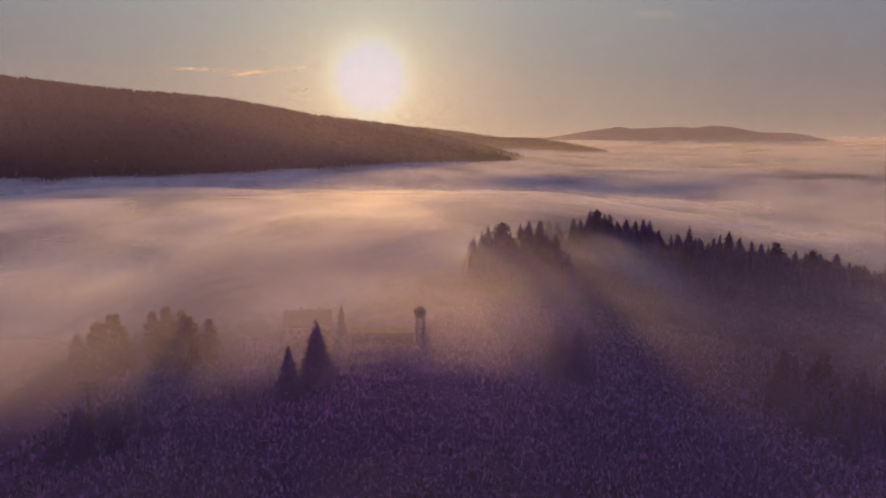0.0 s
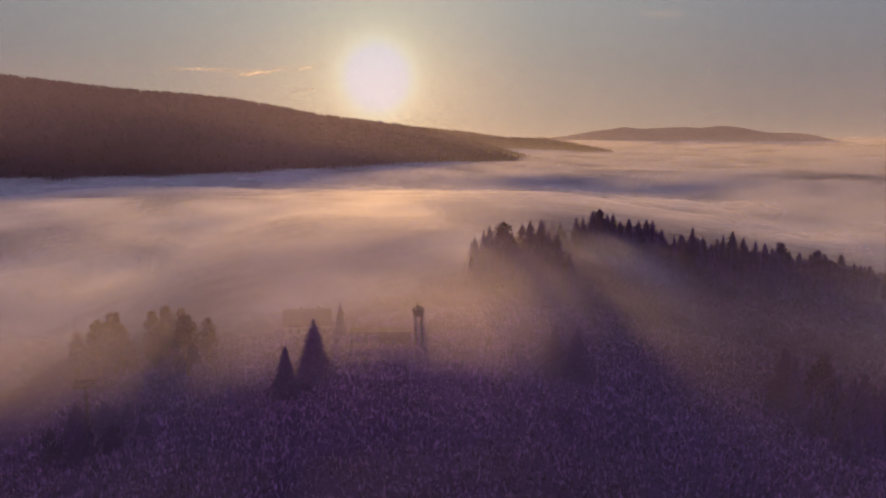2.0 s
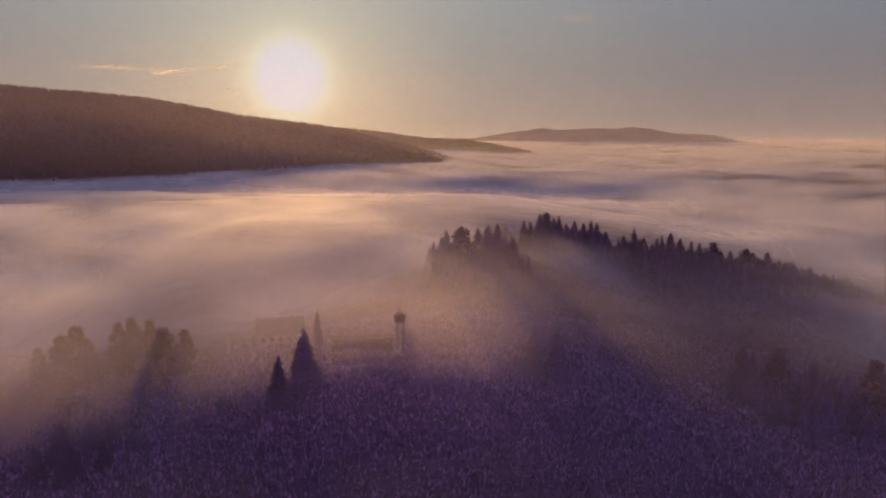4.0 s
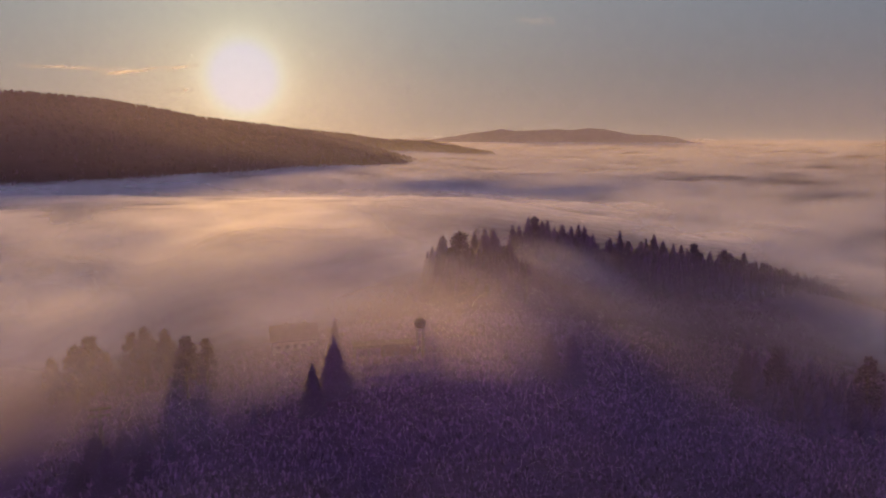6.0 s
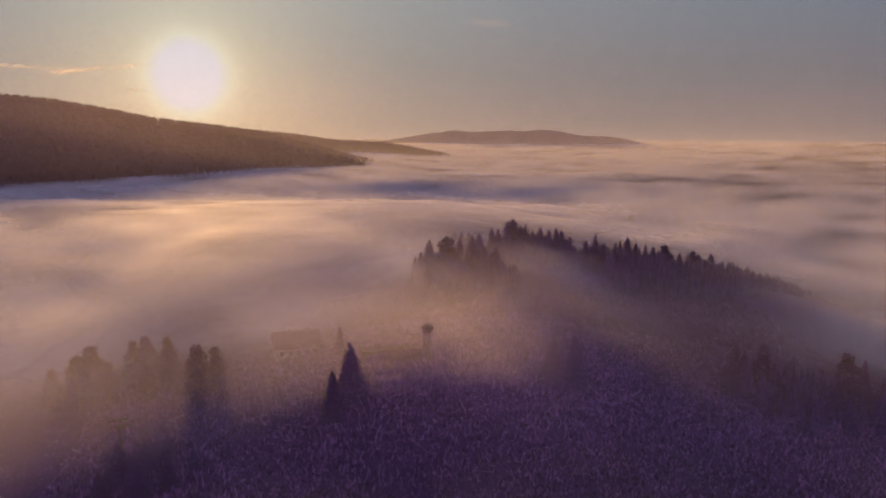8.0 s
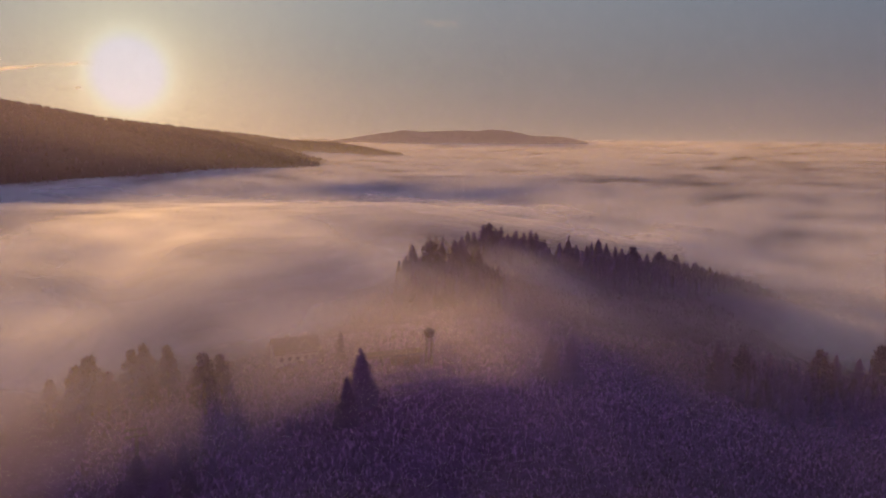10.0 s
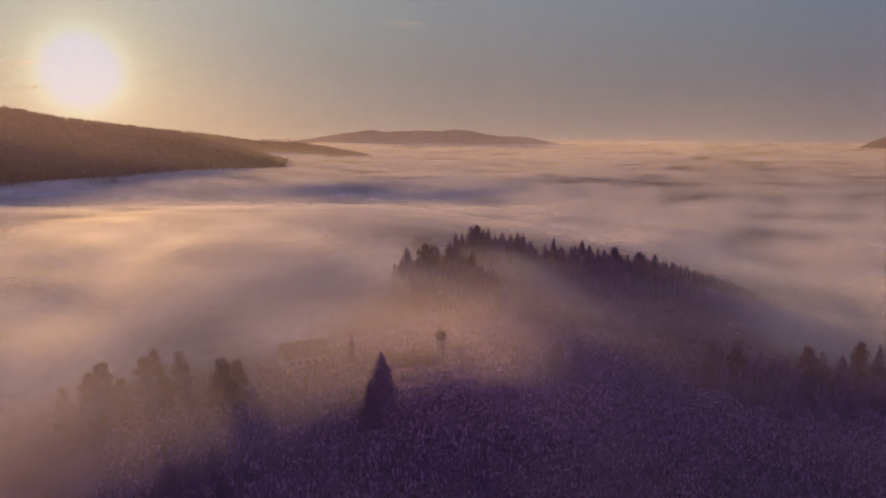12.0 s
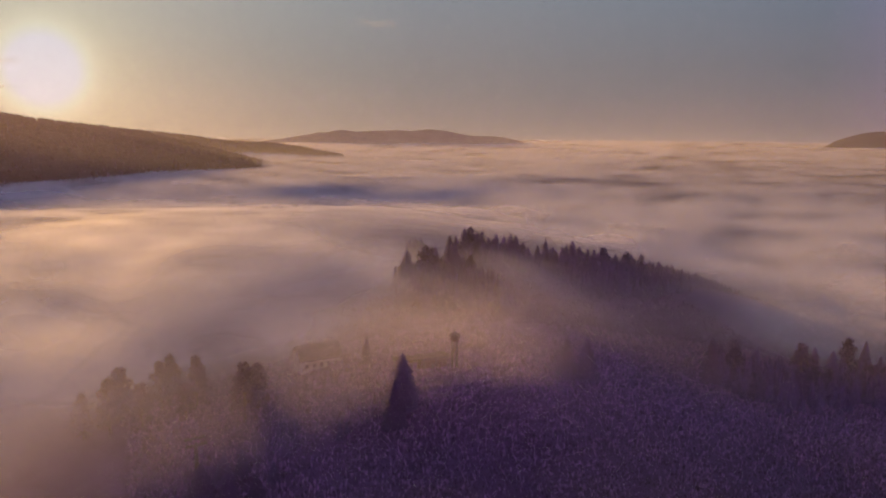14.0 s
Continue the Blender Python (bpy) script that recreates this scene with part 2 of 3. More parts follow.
# ---------------------------------------------------------------- the land
def polar(az0, az1, steps, r0, r1, rings, closed=False):
    az = np.radians(np.linspace(az0, az1, steps, endpoint=not closed))
    r = np.geomspace(r0, r1, rings)
    return np.outer(r, np.sin(az)), np.outer(r, np.cos(az))


gx, gy = polar(0, 360, 420, 8, 4950, 210, True)
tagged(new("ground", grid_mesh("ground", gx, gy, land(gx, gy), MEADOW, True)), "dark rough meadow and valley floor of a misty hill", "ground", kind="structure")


def long_ridge(name, crest, width, mat, label, seed, steps=160, rough=14, crag=0.12):
    """A ridge along a crest line, with gullied flanks that run down below the fog."""
    pts = np.array(crest, float)
    s = np.concatenate([[0], np.cumsum(np.hypot(*np.diff(pts[:, :2], axis=0).T))])
    q = np.linspace(0, s[-1], steps)
    c = np.stack([np.interp(q, s, pts[:, a]) for a in range(3)], -1)
    for _ in range(4):
        c[1:-1] = (c[:-2] + 2 * c[1:-1] + c[2:]) / 4
    way = np.gradient(c[:, :2], axis=0)
    way /= np.linalg.norm(way, axis=1)[:, None]
    across = np.stack([way[:, 1], -way[:, 0]], -1)
    u = np.linspace(-1, 1, 49)
    x = c[:, 0, None] + across[:, 0, None] * u * width
    y = c[:, 1, None] + across[:, 1, None] * u * width
    fall = np.abs(u)[None, :] ** 1.15
    z = c[:, 2, None] * (1 - fall) - 70 * fall
    z = z + rough * (fbm(x / 230, y / 230, 0.2, 4, seed) - 0.5) * np.clip(fall * 5, crag, 1) * 2
    ob = new(name, grid_mesh(name, x, y, z, mat))
    tagged(ob, label, "ridge", kind="structure")
    return x, y, z


RIDGE = [(-2100, 1400, 244), (-1541, 1500, 236), (-1287, 1600, 236), (-990, 1700, 219), (-780, 1800, 194), (-556, 1950, 178), (-349, 2100, 139), (-140, 2250, 114), (-40, 2320, 92), (153, 2400, 45), (260, 2440, -10)]
SPUR = [(-700, 3500, 130), (-300, 3400, 122), (-75, 3300, 110), (90, 3150, 90), (214, 3000, 72), (370, 2950, 68), (450, 2750, 52), (530, 2580, 34), (610, 2500, -10)]
ridge_grids = [
    long_ridge("forested_ridge", RIDGE, 900, FOREST_FLOOR, "long dark forested mountain ridge under the rising sun", 61),
    long_ridge("forested_spur", SPUR, 520, FOREST_FLOOR, "far low forested spur running out into the fog", 62),
]
HILLS = [(428, 4128, 41), (517, 4118, 63), (650, 4099, 81), (780, 4076, 104), (846, 4063, 110), (880, 4056, 119), (922, 4046, 125), (993, 4030, 113), (1103, 4001, 116), (1210, 3970, 121),
         (1290, 3944, 116), (1367, 3918, 127), (1443, 3891, 121), (1518, 3862, 107), (1580, 3838, 95), (1674, 3797, 93), (1755, 3761, 86), (1823, 3728, 66), (1911, 3684, 40), (1996, 3638, 10)]
long_ridge("distant_hills", HILLS, 480, HAZED_MOUNTAIN, "distant mountain chain in haze-pale colour above the fog", 63, 260, 16, 0.3)
ISLE = [(2810, 2680, 20), (2934, 2650, 88), (3030, 2600, 120), (3150, 2590, 130), (3290, 2600, 120), (3510, 2640, 90), (3800, 2700, 20)]
long_ridge("distant_isle_hill", ISLE, 260, FOREST_FLOOR, "dark hilltop standing alone out of the fog", 64, 80, 10, 0.5)


# ---------------------------------------------------------------- the fog
sx, sy = polar(0, 360, 330, 60, 4950, 190, True)
sea = grid_mesh("fog_sea", sx, sy, fog_top(sx, sy) - fog_depth(sx, sy), FOG_SEA, True)
swells = 0.12 + 0.50 * ease(560, 950, np.hypot(sx, sy))
sea.attributes.new("relief", "FLOAT", "POINT").data.foreach_set("value", swells.ravel().astype(np.float32))
tagged(new("fog_sea", sea), "sea of dense pale fog filling the valley", "fog", kind="stuff")

SHEETS = 20
vx, vy = polar(-78, 72, 210, 62, 4900, 120)
top, deep, hill = fog_top(vx, vy), fog_depth(vx, vy), land(vx, vy)
rim = ease(62, 90, np.hypot(vx, vy)) * (1 - ease(4300, 4880, np.hypot(vx, vy)))
for k in range(SHEETS):
    share = (k + 0.7) / SHEETS
    z = top - deep * (1 - share) + (fbm(vx / 55, vy / 55, k * 0.37, 3, 51 + k) - 0.5) * (7 - 4 * ease(20, -80, vx)) * np.clip(deep / 45, 0.02, 1)
    thick = fog_thickness(vx, vy, z) * (deep / SHEETS) * rim * ease(-1, 15, z - hill) * (1.1 - 0.4 * share)
    me = grid_mesh("fog_bank", vx, vy, z, FOG_VEIL)
    me.attributes.new("thickness", "FLOAT", "POINT").data.foreach_set("value", thick.ravel().astype(np.float32))
    tagged(new("fog_bank", me), "thin drifting layer of morning fog over the hill", "fog", "fog layers", "stuff")


# ---------------------------------------------------------------- haze in the air over the valley
def haze_material(name, tone, front=0.0, onward=0.0):
    """Thin haze: it scatters sunlight; front is the share that answers to the sky behind the viewer, onward what goes on near the sun's own way."""
    m, g, out = material(name)
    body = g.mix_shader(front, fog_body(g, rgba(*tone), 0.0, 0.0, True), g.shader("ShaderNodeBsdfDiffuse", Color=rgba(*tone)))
    body = g.mix_shader(onward, body, g.shader("ShaderNodeBsdfRefraction", Color=rgba(*tone), Roughness=0.9, IOR=1.25))
    g.put(out.inputs[0], g.mix_shader(g.attribute("thickness"), g.shader("ShaderNodeBsdfTransparent"), body))
    return m


def haze_bank(radius, low, high, most, mat, label, fade=90.0, east=1.0, tall=620.0, west=0.0):
    """A bank of haze that stands round the viewer's side of the hill and thins out upwards."""
    az = np.radians(np.linspace(-85, 75, 140))
    hs = np.linspace(0, 1, 60) ** 1.6 * tall + low
    hx, hz = np.meshgrid(az, hs)
    wave = radius * (1 + 0.04 * (fbm(hx * 5, radius / 90, 0.2, 2, 73) - 0.5))
    x, y = wave * np.sin(hx), wave * np.cos(hx)
    me = grid_mesh("haze_bank", x, y, hz, mat)
    thick = most * ease(low, high, hz) * np.exp(-np.clip(hz - high, 0, None) / fade) * (0.5 + fbm(x / (radius * 0.3), hz / 60, 0.1 + radius, 3, 71))
    thick = thick * (1 - (1 - east) * ease(0.02, 0.25, hx)) * (1 + west * ease(-0.2, -0.36, hx)) * (1 - ease(0.7, 1.0, (hz - low) / tall))
    me.attributes.new("thickness", "FLOAT", "POINT").data.foreach_set("value", thick.ravel().astype(np.float32))
    tagged(new("haze_bank", me), label, "haze", "haze layers", "stuff")


haze_bank(800.0, 34.0, 150.0, 0.105, haze_material("valley_haze", (0.8, 0.70, 0.84), 0.55, 0.012), "thin warm haze in the air before the ridge", 85.0)
DISTANT_HAZE = haze_material("distant_haze", (0.8, 0.8, 0.85), 0.15)
for radius in (1500, 2000, 2500, 3000, 3500, 3900):
    haze_bank(float(radius), 0.0, 40.0, 0.055, DISTANT_HAZE, "pale haze in the air before distant hills", 60.0)
HILL_HAZE = haze_material("hill_haze", (0.86, 0.80, 0.84), 0.34)
SHADE_HAZE = haze_material("shade_haze", (0.86, 0.72, 0.92), 0.97)
for radius, most in ((120, 0.05), (150, 0.05), (172, 0.06), (190, 0.07), (205, 0.08), (219, 0.09)):
    haze_bank(float(radius), -40.0, -20.0, most, SHADE_HAZE, "thin blue mist over the meadow", 60.0, 0.5, 190.0, -0.55)
for radius, most in ((224, 0.06), (233, 0.09), (246, 0.11), (260, 0.10), (274, 0.12), (292, 0.13), (316, 0.03), (346, 0.012)):
    haze_bank(float(radius), 2.0, 26.0, most, HILL_HAZE, "thin lit mist hanging over the hill", 15.0, 0.07, 130.0, -0.5)


# ---------------------------------------------------------------- thin clouds
def cloud_material():
    m, g, out = material("thin_cloud")
    att = g.attribute("thickness")
    co = g.node("ShaderNodeTexCoord").outputs["Object"]
    grain = g.noise(g.vec("MULTIPLY", co, (0.010, 0.01, 0.05)), 1.0, 4.0)
    cover = g.math("MULTIPLY", att, g.math("MULTIPLY", g.math("SUBTRACT", grain, 0.3), 3.0, clamp=True), clamp=True)
    body = g.mix_shader(0.9, g.shader("ShaderNodeBsdfDiffuse", Color=rgba(0.8, 0.8, 0.8)), g.shader("ShaderNodeBsdfTranslucent", Color=rgba(0.85, 0.85, 0.85)))
    g.put(out.inputs[0], g.mix_shader(cover, g.shader("ShaderNodeBsdfTransparent"), body))
    return m


CLOUD = cloud_material()


def cloud_streak(x0, z0, x1, z1, half, most, y=3000.0):
    u, w = np.meshgrid(np.linspace(0, 1, 70), np.linspace(-1, 1, 13))
    x = x0 + (x1 - x0) * u
    z = z0 + (z1 - z0) * u + w * half + 9 * (fbm(u * 6 + x0, 0.5, 0.2, 3, 81) - 0.5)
    thick = most * np.clip(1 - w * w, 0, 1) ** 1.5 * ease(0, 0.25, u) * (1 - ease(0.75, 1, u)) * np.clip(2.4 * (fbm(u * 7 + x0, w * 1.5, 0.6, 4, 82) - 0.25), 0, 1.3)
    me = grid_mesh("cloud_streak", x, y + 30 * w, z, CLOUD)
    me.attributes.new("thickness", "FLOAT", "POINT").data.foreach_set("value", thick.ravel().astype(np.float32))
    tagged(new("cloud_streak", me), "thin wispy cloud streak lit by the low sun", "cloud", "cloud streaks", "stuff")


cloud_streak(-1150, 338, -700, 332, 14, 0.5)
cloud_streak(-880, 306, -440, 352, 17, 0.7)
cloud_streak(-620, 255, -460, 262, 11, 0.45)
cloud_streak(700, 540, 900, 545, 26, 0.10)


# ---------------------------------------------------------------- trees
def cone_tube(verts, faces, path, sides=7):
    """A tapered limb along points (x, y, z, radius)."""
    start = len(verts)
    for n, (x, y, z, r) in enumerate(path):
        for s in range(sides):
            a = 2 * math.pi * s / sides
            verts.append((x + r * math.cos(a), y + r * math.sin(a), z))
    for n in range(len(path) - 1):
        for s in range(sides):
            a, b = start + n * sides + s, start + n * sides + (s + 1) % sides
            faces.append((a, b, b + sides, a + sides))


def spruce_meshes(seed, h=20.0, slim=1.0):
    rng = random.Random(seed)
    v, f = [], []
    cone_tube(v, f, [(0, 0, -1.5, 0.36), (0, 0, h * 0.3, 0.26), (0, 0, h * 0.7, 0.14), (0, 0, h, 0.02)])
    trunk = mesh_of("trunk", v, f, BARK, True)
    v, f = [], []
    whorls = 36
    for n in range(whorls):
        u = n / (whorls - 1)
        z = h * (0.03 + 0.97 * u ** 0.95)
        reach = slim * h * 0.235 * (1 - u) ** 0.7 * (0.9 + 0.2 * rng.random()) + 0.3 * (1 - u) + 0.12
        count = 11 - int(6 * u)
        spin = rng.random() * 6.28
        for b in range(count):
            if rng.random() < 0.08:
                continue
            a = spin + 6.28 * b / count + rng.uniform(-0.25, 0.25)
            r = reach * rng.uniform(0.68, 1.12)
            droop = r * rng.uniform(0.25, 0.5)
            wide = 0.36 * r + 0.12
            c, s = math.cos(a), math.sin(a)
            i = len(v)
            for q, w, dz in ((0.05, 0.5, 0.12 * r), (0.45, 1.0, -0.08 * r), (0.8, 0.75, -droop * 0.7), (1.0, 0.1, -droop * 0.75)):
                x, y = c * r * q, s * r * q
                jw = w * wide * rng.uniform(0.8, 1.2)
                v += [(x - s * jw, y + c * jw, z + dz - 0.14 * jw), (x, y, z + dz + 0.05), (x + s * jw, y - c * jw, z + dz - 0.14 * jw)]
            for q in range(3):
                k = i + 3 * q
                f += [(k, k + 1, k + 4, k + 3), (k + 1, k + 2, k + 5, k + 4)]
    return trunk, mesh_of("crown", v, f, NEEDLES)


def broad_meshes(seed, h=18.0):
    rng = random.Random(seed)
    v, f = [], []
    cone_tube(v, f, [(0, 0, -1.5, 0.42), (0.1, 0, h * 0.3, 0.32), (-0.1, 0.1, h * 0.6, 0.2), (0, 0, h * 0.9, 0.04)])
    tips = [(0, 0, h * 0.9), (0.3, 0.2, h * 0.8)]
    for n in range(22):
        a, u = n * 2.4 + rng.random(), (n + rng.random()) / 22
        z, r = h * (0.10 + 0.62 * u), h * rng.uniform(0.12, 0.2) * (1 - u ** 2.5 * 0.75)
        tip = (r * math.cos(a), r * math.sin(a), z + h * rng.uniform(0.05, 0.16))
        cone_tube(v, f, [(0, 0, z, 0.15), (tip[0] * 0.5, tip[1] * 0.5, z + (tip[2] - z) * 0.6, 0.09), (*tip, 0.02)], 5)
        tips.append(tip)
    trunk = mesh_of("trunk", v, f, BARK, True)
    v, f = [], []
    for q, (tx, ty, tz) in enumerate(tips):
        size = h * (0.10 if q < 2 else rng.uniform(0.07, 0.115))
        for n in range(120 if q < 2 else 60):
            d = Vector((rng.gauss(0, 1), rng.gauss(0, 1), rng.gauss(0, 0.8)))
            d = d.normalized() * size * rng.random() ** 0.4
            p = Vector((tx, ty, tz)) + d
            e, g2 = Vector((rng.gauss(0, 1), rng.gauss(0, 1), rng.gauss(0, 1))).normalized(), Vector((rng.gauss(0, 1), rng.gauss(0, 1), rng.gauss(0, 1))).normalized()
            w = h * rng.uniform(0.018, 0.034)
            i = len(v)
            v += [tuple(p - e * w), tuple(p + g2 * w * 0.8), tuple(p + e * w), tuple(p - g2 * w * 0.8)]
            f.append((i, i + 1, i + 2, i + 3))
    return trunk, mesh_of("crown", v, f, LEAVES)


SPRUCES = [(20.0, spruce_meshes(100 + n, 20.0, (1.0, 0.85, 1.15, 0.95, 0.75, 1.05)[n])) for n in range(6)]
BROADS = [(18.0, broad_meshes(200 + n)) for n in range(4)]
dice = random.Random(5)


def tree(x, y, tip, kind="spruce", where="on the misty hill", group="", fat=1.0):
    """A tree rooted in the ground at x, y, whose tip stands at that height."""
    z = ground_at(x, y)
    tall = max(tip - z, 5.0)
    size, (trunk, crown) = dice.choice(SPRUCES if kind == "spruce" else BROADS)
    ob = new("spruce_tree" if kind == "spruce" else "broadleaf_tree")
    k = tall / size
    w = k * dice.uniform(0.9, 1.15) * fat
    ob.matrix_basis = Matrix.LocRotScale((x, y, z), Euler((0, 0, dice.random() * 6.28)), (w, w, k))
    part("trunk", trunk, ob)
    part("crown", crown, ob)
    word = "tall" if tall > 20 else "young" if tall < 11 else "medium-sized"
    tagged(ob, f"{word} dark {'conical spruce' if kind == 'spruce' else 'round-crowned tree'} {where}", "tree", group)
    return ob


# the trees that stand free on the near side
for x, y, tip, kind, fat in [(-38, 222, 44.5, "spruce", 2.0), (-44.3, 211, 39.6, "spruce", 1.0), (-36.9, 269, 38.6, "spruce", 1.3), (36.8, 240, 38.5, "spruce", 1.3), (43.8, 237, 38.6, "spruce", 1.3),
                        (-104.4, 208, 22.5, "spruce", 1.7), (-97.7, 212, 22.5, "spruce", 1.5), (-92, 214, 22.5, "spruce", 1.3), (-98, 196, 24.0, "spruce", 1.5), (-108, 200, 19.0, "spruce", 1.6), (-90, 199, 20.5, "spruce", 1.4), (-84, 205, 21.0, "spruce", 1.4), (-61.6, 214, 27.0, "spruce", 1.0), (-58.9, 216, 26.0, "spruce", 1.0),
                        (-86.4, 250, 38.8, "broad", 0.9), (-80.7, 256, 36.5, "broad", 0.85)]:
    tree(x, y, tip, kind, "standing free in thin fog", "trees near the lift", fat)
for x, y, tip in [(-127, 285, 31.2), (-113, 288, 31), (-109, 292, 32), (-100, 284, 32.8), (-131, 280, 29), (-120, 276, 27), (-105, 270, 27), (-140, 282, 24)]:
    tree(x, y, tip, "broad", "dim in the thick fog", "trees in the fog")
RIGHT = [(113.5, 245, 30.2), (116.3, 243, 27.7), (128.2, 247, 27.3), (143.7, 250, 21), (148.9, 247, 17), (160.7, 240, 23.3), (171.9, 243, 20), (187.6, 246, 15.6), (216.9, 262, 14.8), (233, 265, 10.9), (235.8, 258, 4.4), (122, 240, 25)]
for n, (x, y, tip) in enumerate(RIGHT):
    tree(x, y, tip, "broad" if n % 3 == 2 else "spruce", "in a dark grove on the slope", "trees of the slope grove")
for n in range(34):
    u = n / 33
    x, y = 112 + 128 * u + dice.uniform(-4, 4), 243 - 26 * dice.random() + 14 * u
    tree(x, y, ground_at(x, y) + dice.uniform(10, 15), "spruce" if dice.random() < 0.6 else "broad", "in a dark grove on the slope", "trees of the slope grove")

# the wooded top and its shoulder
CLUMP = [(15.3, 378, 47.6), (20, 386, 50), (23.4, 394, 51.6), (29.8, 378, 54.7), (34.3, 386, 49.7), (40.4, 394, 52.9), (43, 378, 56.2), (49.4, 386, 55.8), (53.8, 394, 49.1), (56.2, 378, 49.7)]
CREST = [(81.1, 470, 47.5), (85, 468.5, 47.3), (90.8, 467, 52.4), (94.7, 465.5, 52.5), (98.9, 464, 50.3), (102, 462.5, 51.2), (106.3, 461, 46.2), (111.3, 459.5, 48.4), (116.7, 458, 47.2), (121, 456.5, 48.8), (124.4, 455, 47.6), (129.6, 453.5, 42.4), (66.9, 515, 40), (72.6, 517, 39.4), (78.3, 519, 38.4)]
SHOULDER = [(141.5, 455, 39.5), (149.3, 457.3, 44.4), (156.5, 459.6, 36.6), (166, 461.9, 36.3), (170.5, 464.2, 37.7), (177, 466.5, 39.5), (184.6, 468.8, 35.4), (193.2, 471.1, 33), (200.1, 473.4, 30.9), (205.7, 475.7, 28.5), (211.8, 478, 30.7), (218.7, 480.3, 25.3),
            (226.2, 482.6, 24.3), (234.4, 484.9, 23.6), (240, 487.2, 24.3), (245.9, 489.5, 21.8), (251.3, 491.8, 17.4), (259, 494.1, 21.1), (269, 496.4, 14.8), (281.9, 501, 12.6), (290.1, 503.3, 8), (299.5, 507, 8.7), (318.8, 509, 2.6), (330, 511, -1.2), (344, 513, -6.5), (363.3, 515, -14.2)]
for rows_of, behind, group in ((CLUMP, 6, "trees of the hilltop clump"), (CREST, 3, "trees of the hill crest"), (SHOULDER, 4, "trees of the wooded shoulder")):
    for x, y, tip in rows_of:
        tall = tip - ground_at(x, y)
        tree(x, y, tip, "spruce" if dice.random() < (0.88 if rows_of is CLUMP else 0.95) else "broad", "of a dense wood on the hilltop", group, 1.3)
        for n in range(behind):
            a, b = x + dice.uniform(-6, 6), y - 4 - 6.5 * n - dice.uniform(0, 5)
            tree(a, b, min(ground_at(a, b) + dice.uniform(10, 16), tip - 2.0 - 1.2 * n), "spruce" if dice.random() < 0.9 else "broad", "of a dense wood on the hilltop", group, 1.3)


# ---------------------------------------------------------------- low growth on the meadow, woods on the ridges
def tufts(name, count, x0, x1, y0, y1, low, high, mat, label, seed):
    rng = np.random.default_rng(seed)
    x, y = rng.uniform(x0, x1, count), y0 + (y1 - y0) * rng.random(count) ** 1.35
    keep = rng.random(count) < 0.35 + 0.9 * fbm(x / 22, y / 22, 0.4, 3, 91)
    x, y = x[keep], y[keep]
    n = len(x)
    h = rng.uniform(low, high, n) * (0.6 + 0.8 * fbm(x / 14, y / 14, 0.9, 2, 92))
    w, spin = h * rng.uniform(0.16, 0.30, n), rng.uniform(0, 6.28, n)
    z = land(x, y) - 0.1
    lean = rng.normal(0, 0.12, (2, n)) * h
    rings = []
    for level, wide in ((0.0, 0.7), (0.45, 1.0)):
        for c in range(4):
            a = spin + c * math.pi / 2 + level
            rings.append(np.stack([x + lean[0] * level + w * wide * np.cos(a), y + lean[1] * level + w * wide * np.sin(a), z + h * level], -1))
    rings.append(np.stack([x + lean[0], y + lean[1], z + h], -1))
    co = np.stack(rings, 1).reshape(-1, 3)
    faces = np.array([(c, (c + 1) % 4, 4 + (c + 1) % 4, 4 + c) for c in range(4)] + [(4 + c, 4 + (c + 1) % 4, 8, 8) for c in range(4)])
    k = (np.arange(n) * 9)[:, None, None] + faces[None]
    k = k.reshape(-1, 4)
    me = bpy.data.meshes.new(name)
    me.from_pydata(co.tolist(), [], [f if f[2] != f[3] else f[:3] for f in k.tolist()])
    me.materials.append(mat)
    tagged(new(name, me), label, "undergrowth", kind="stuff")


tufts("meadow_growth", 80000, -125, 250, 95, 330, 0.7, 1.7, GRASS, "tall grass and saplings covering the meadow, tinted with violet shade", 7)
# Saddle growth takes the darker meadow tone in place of shade.
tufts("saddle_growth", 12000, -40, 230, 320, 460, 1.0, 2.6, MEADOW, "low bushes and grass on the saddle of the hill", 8)


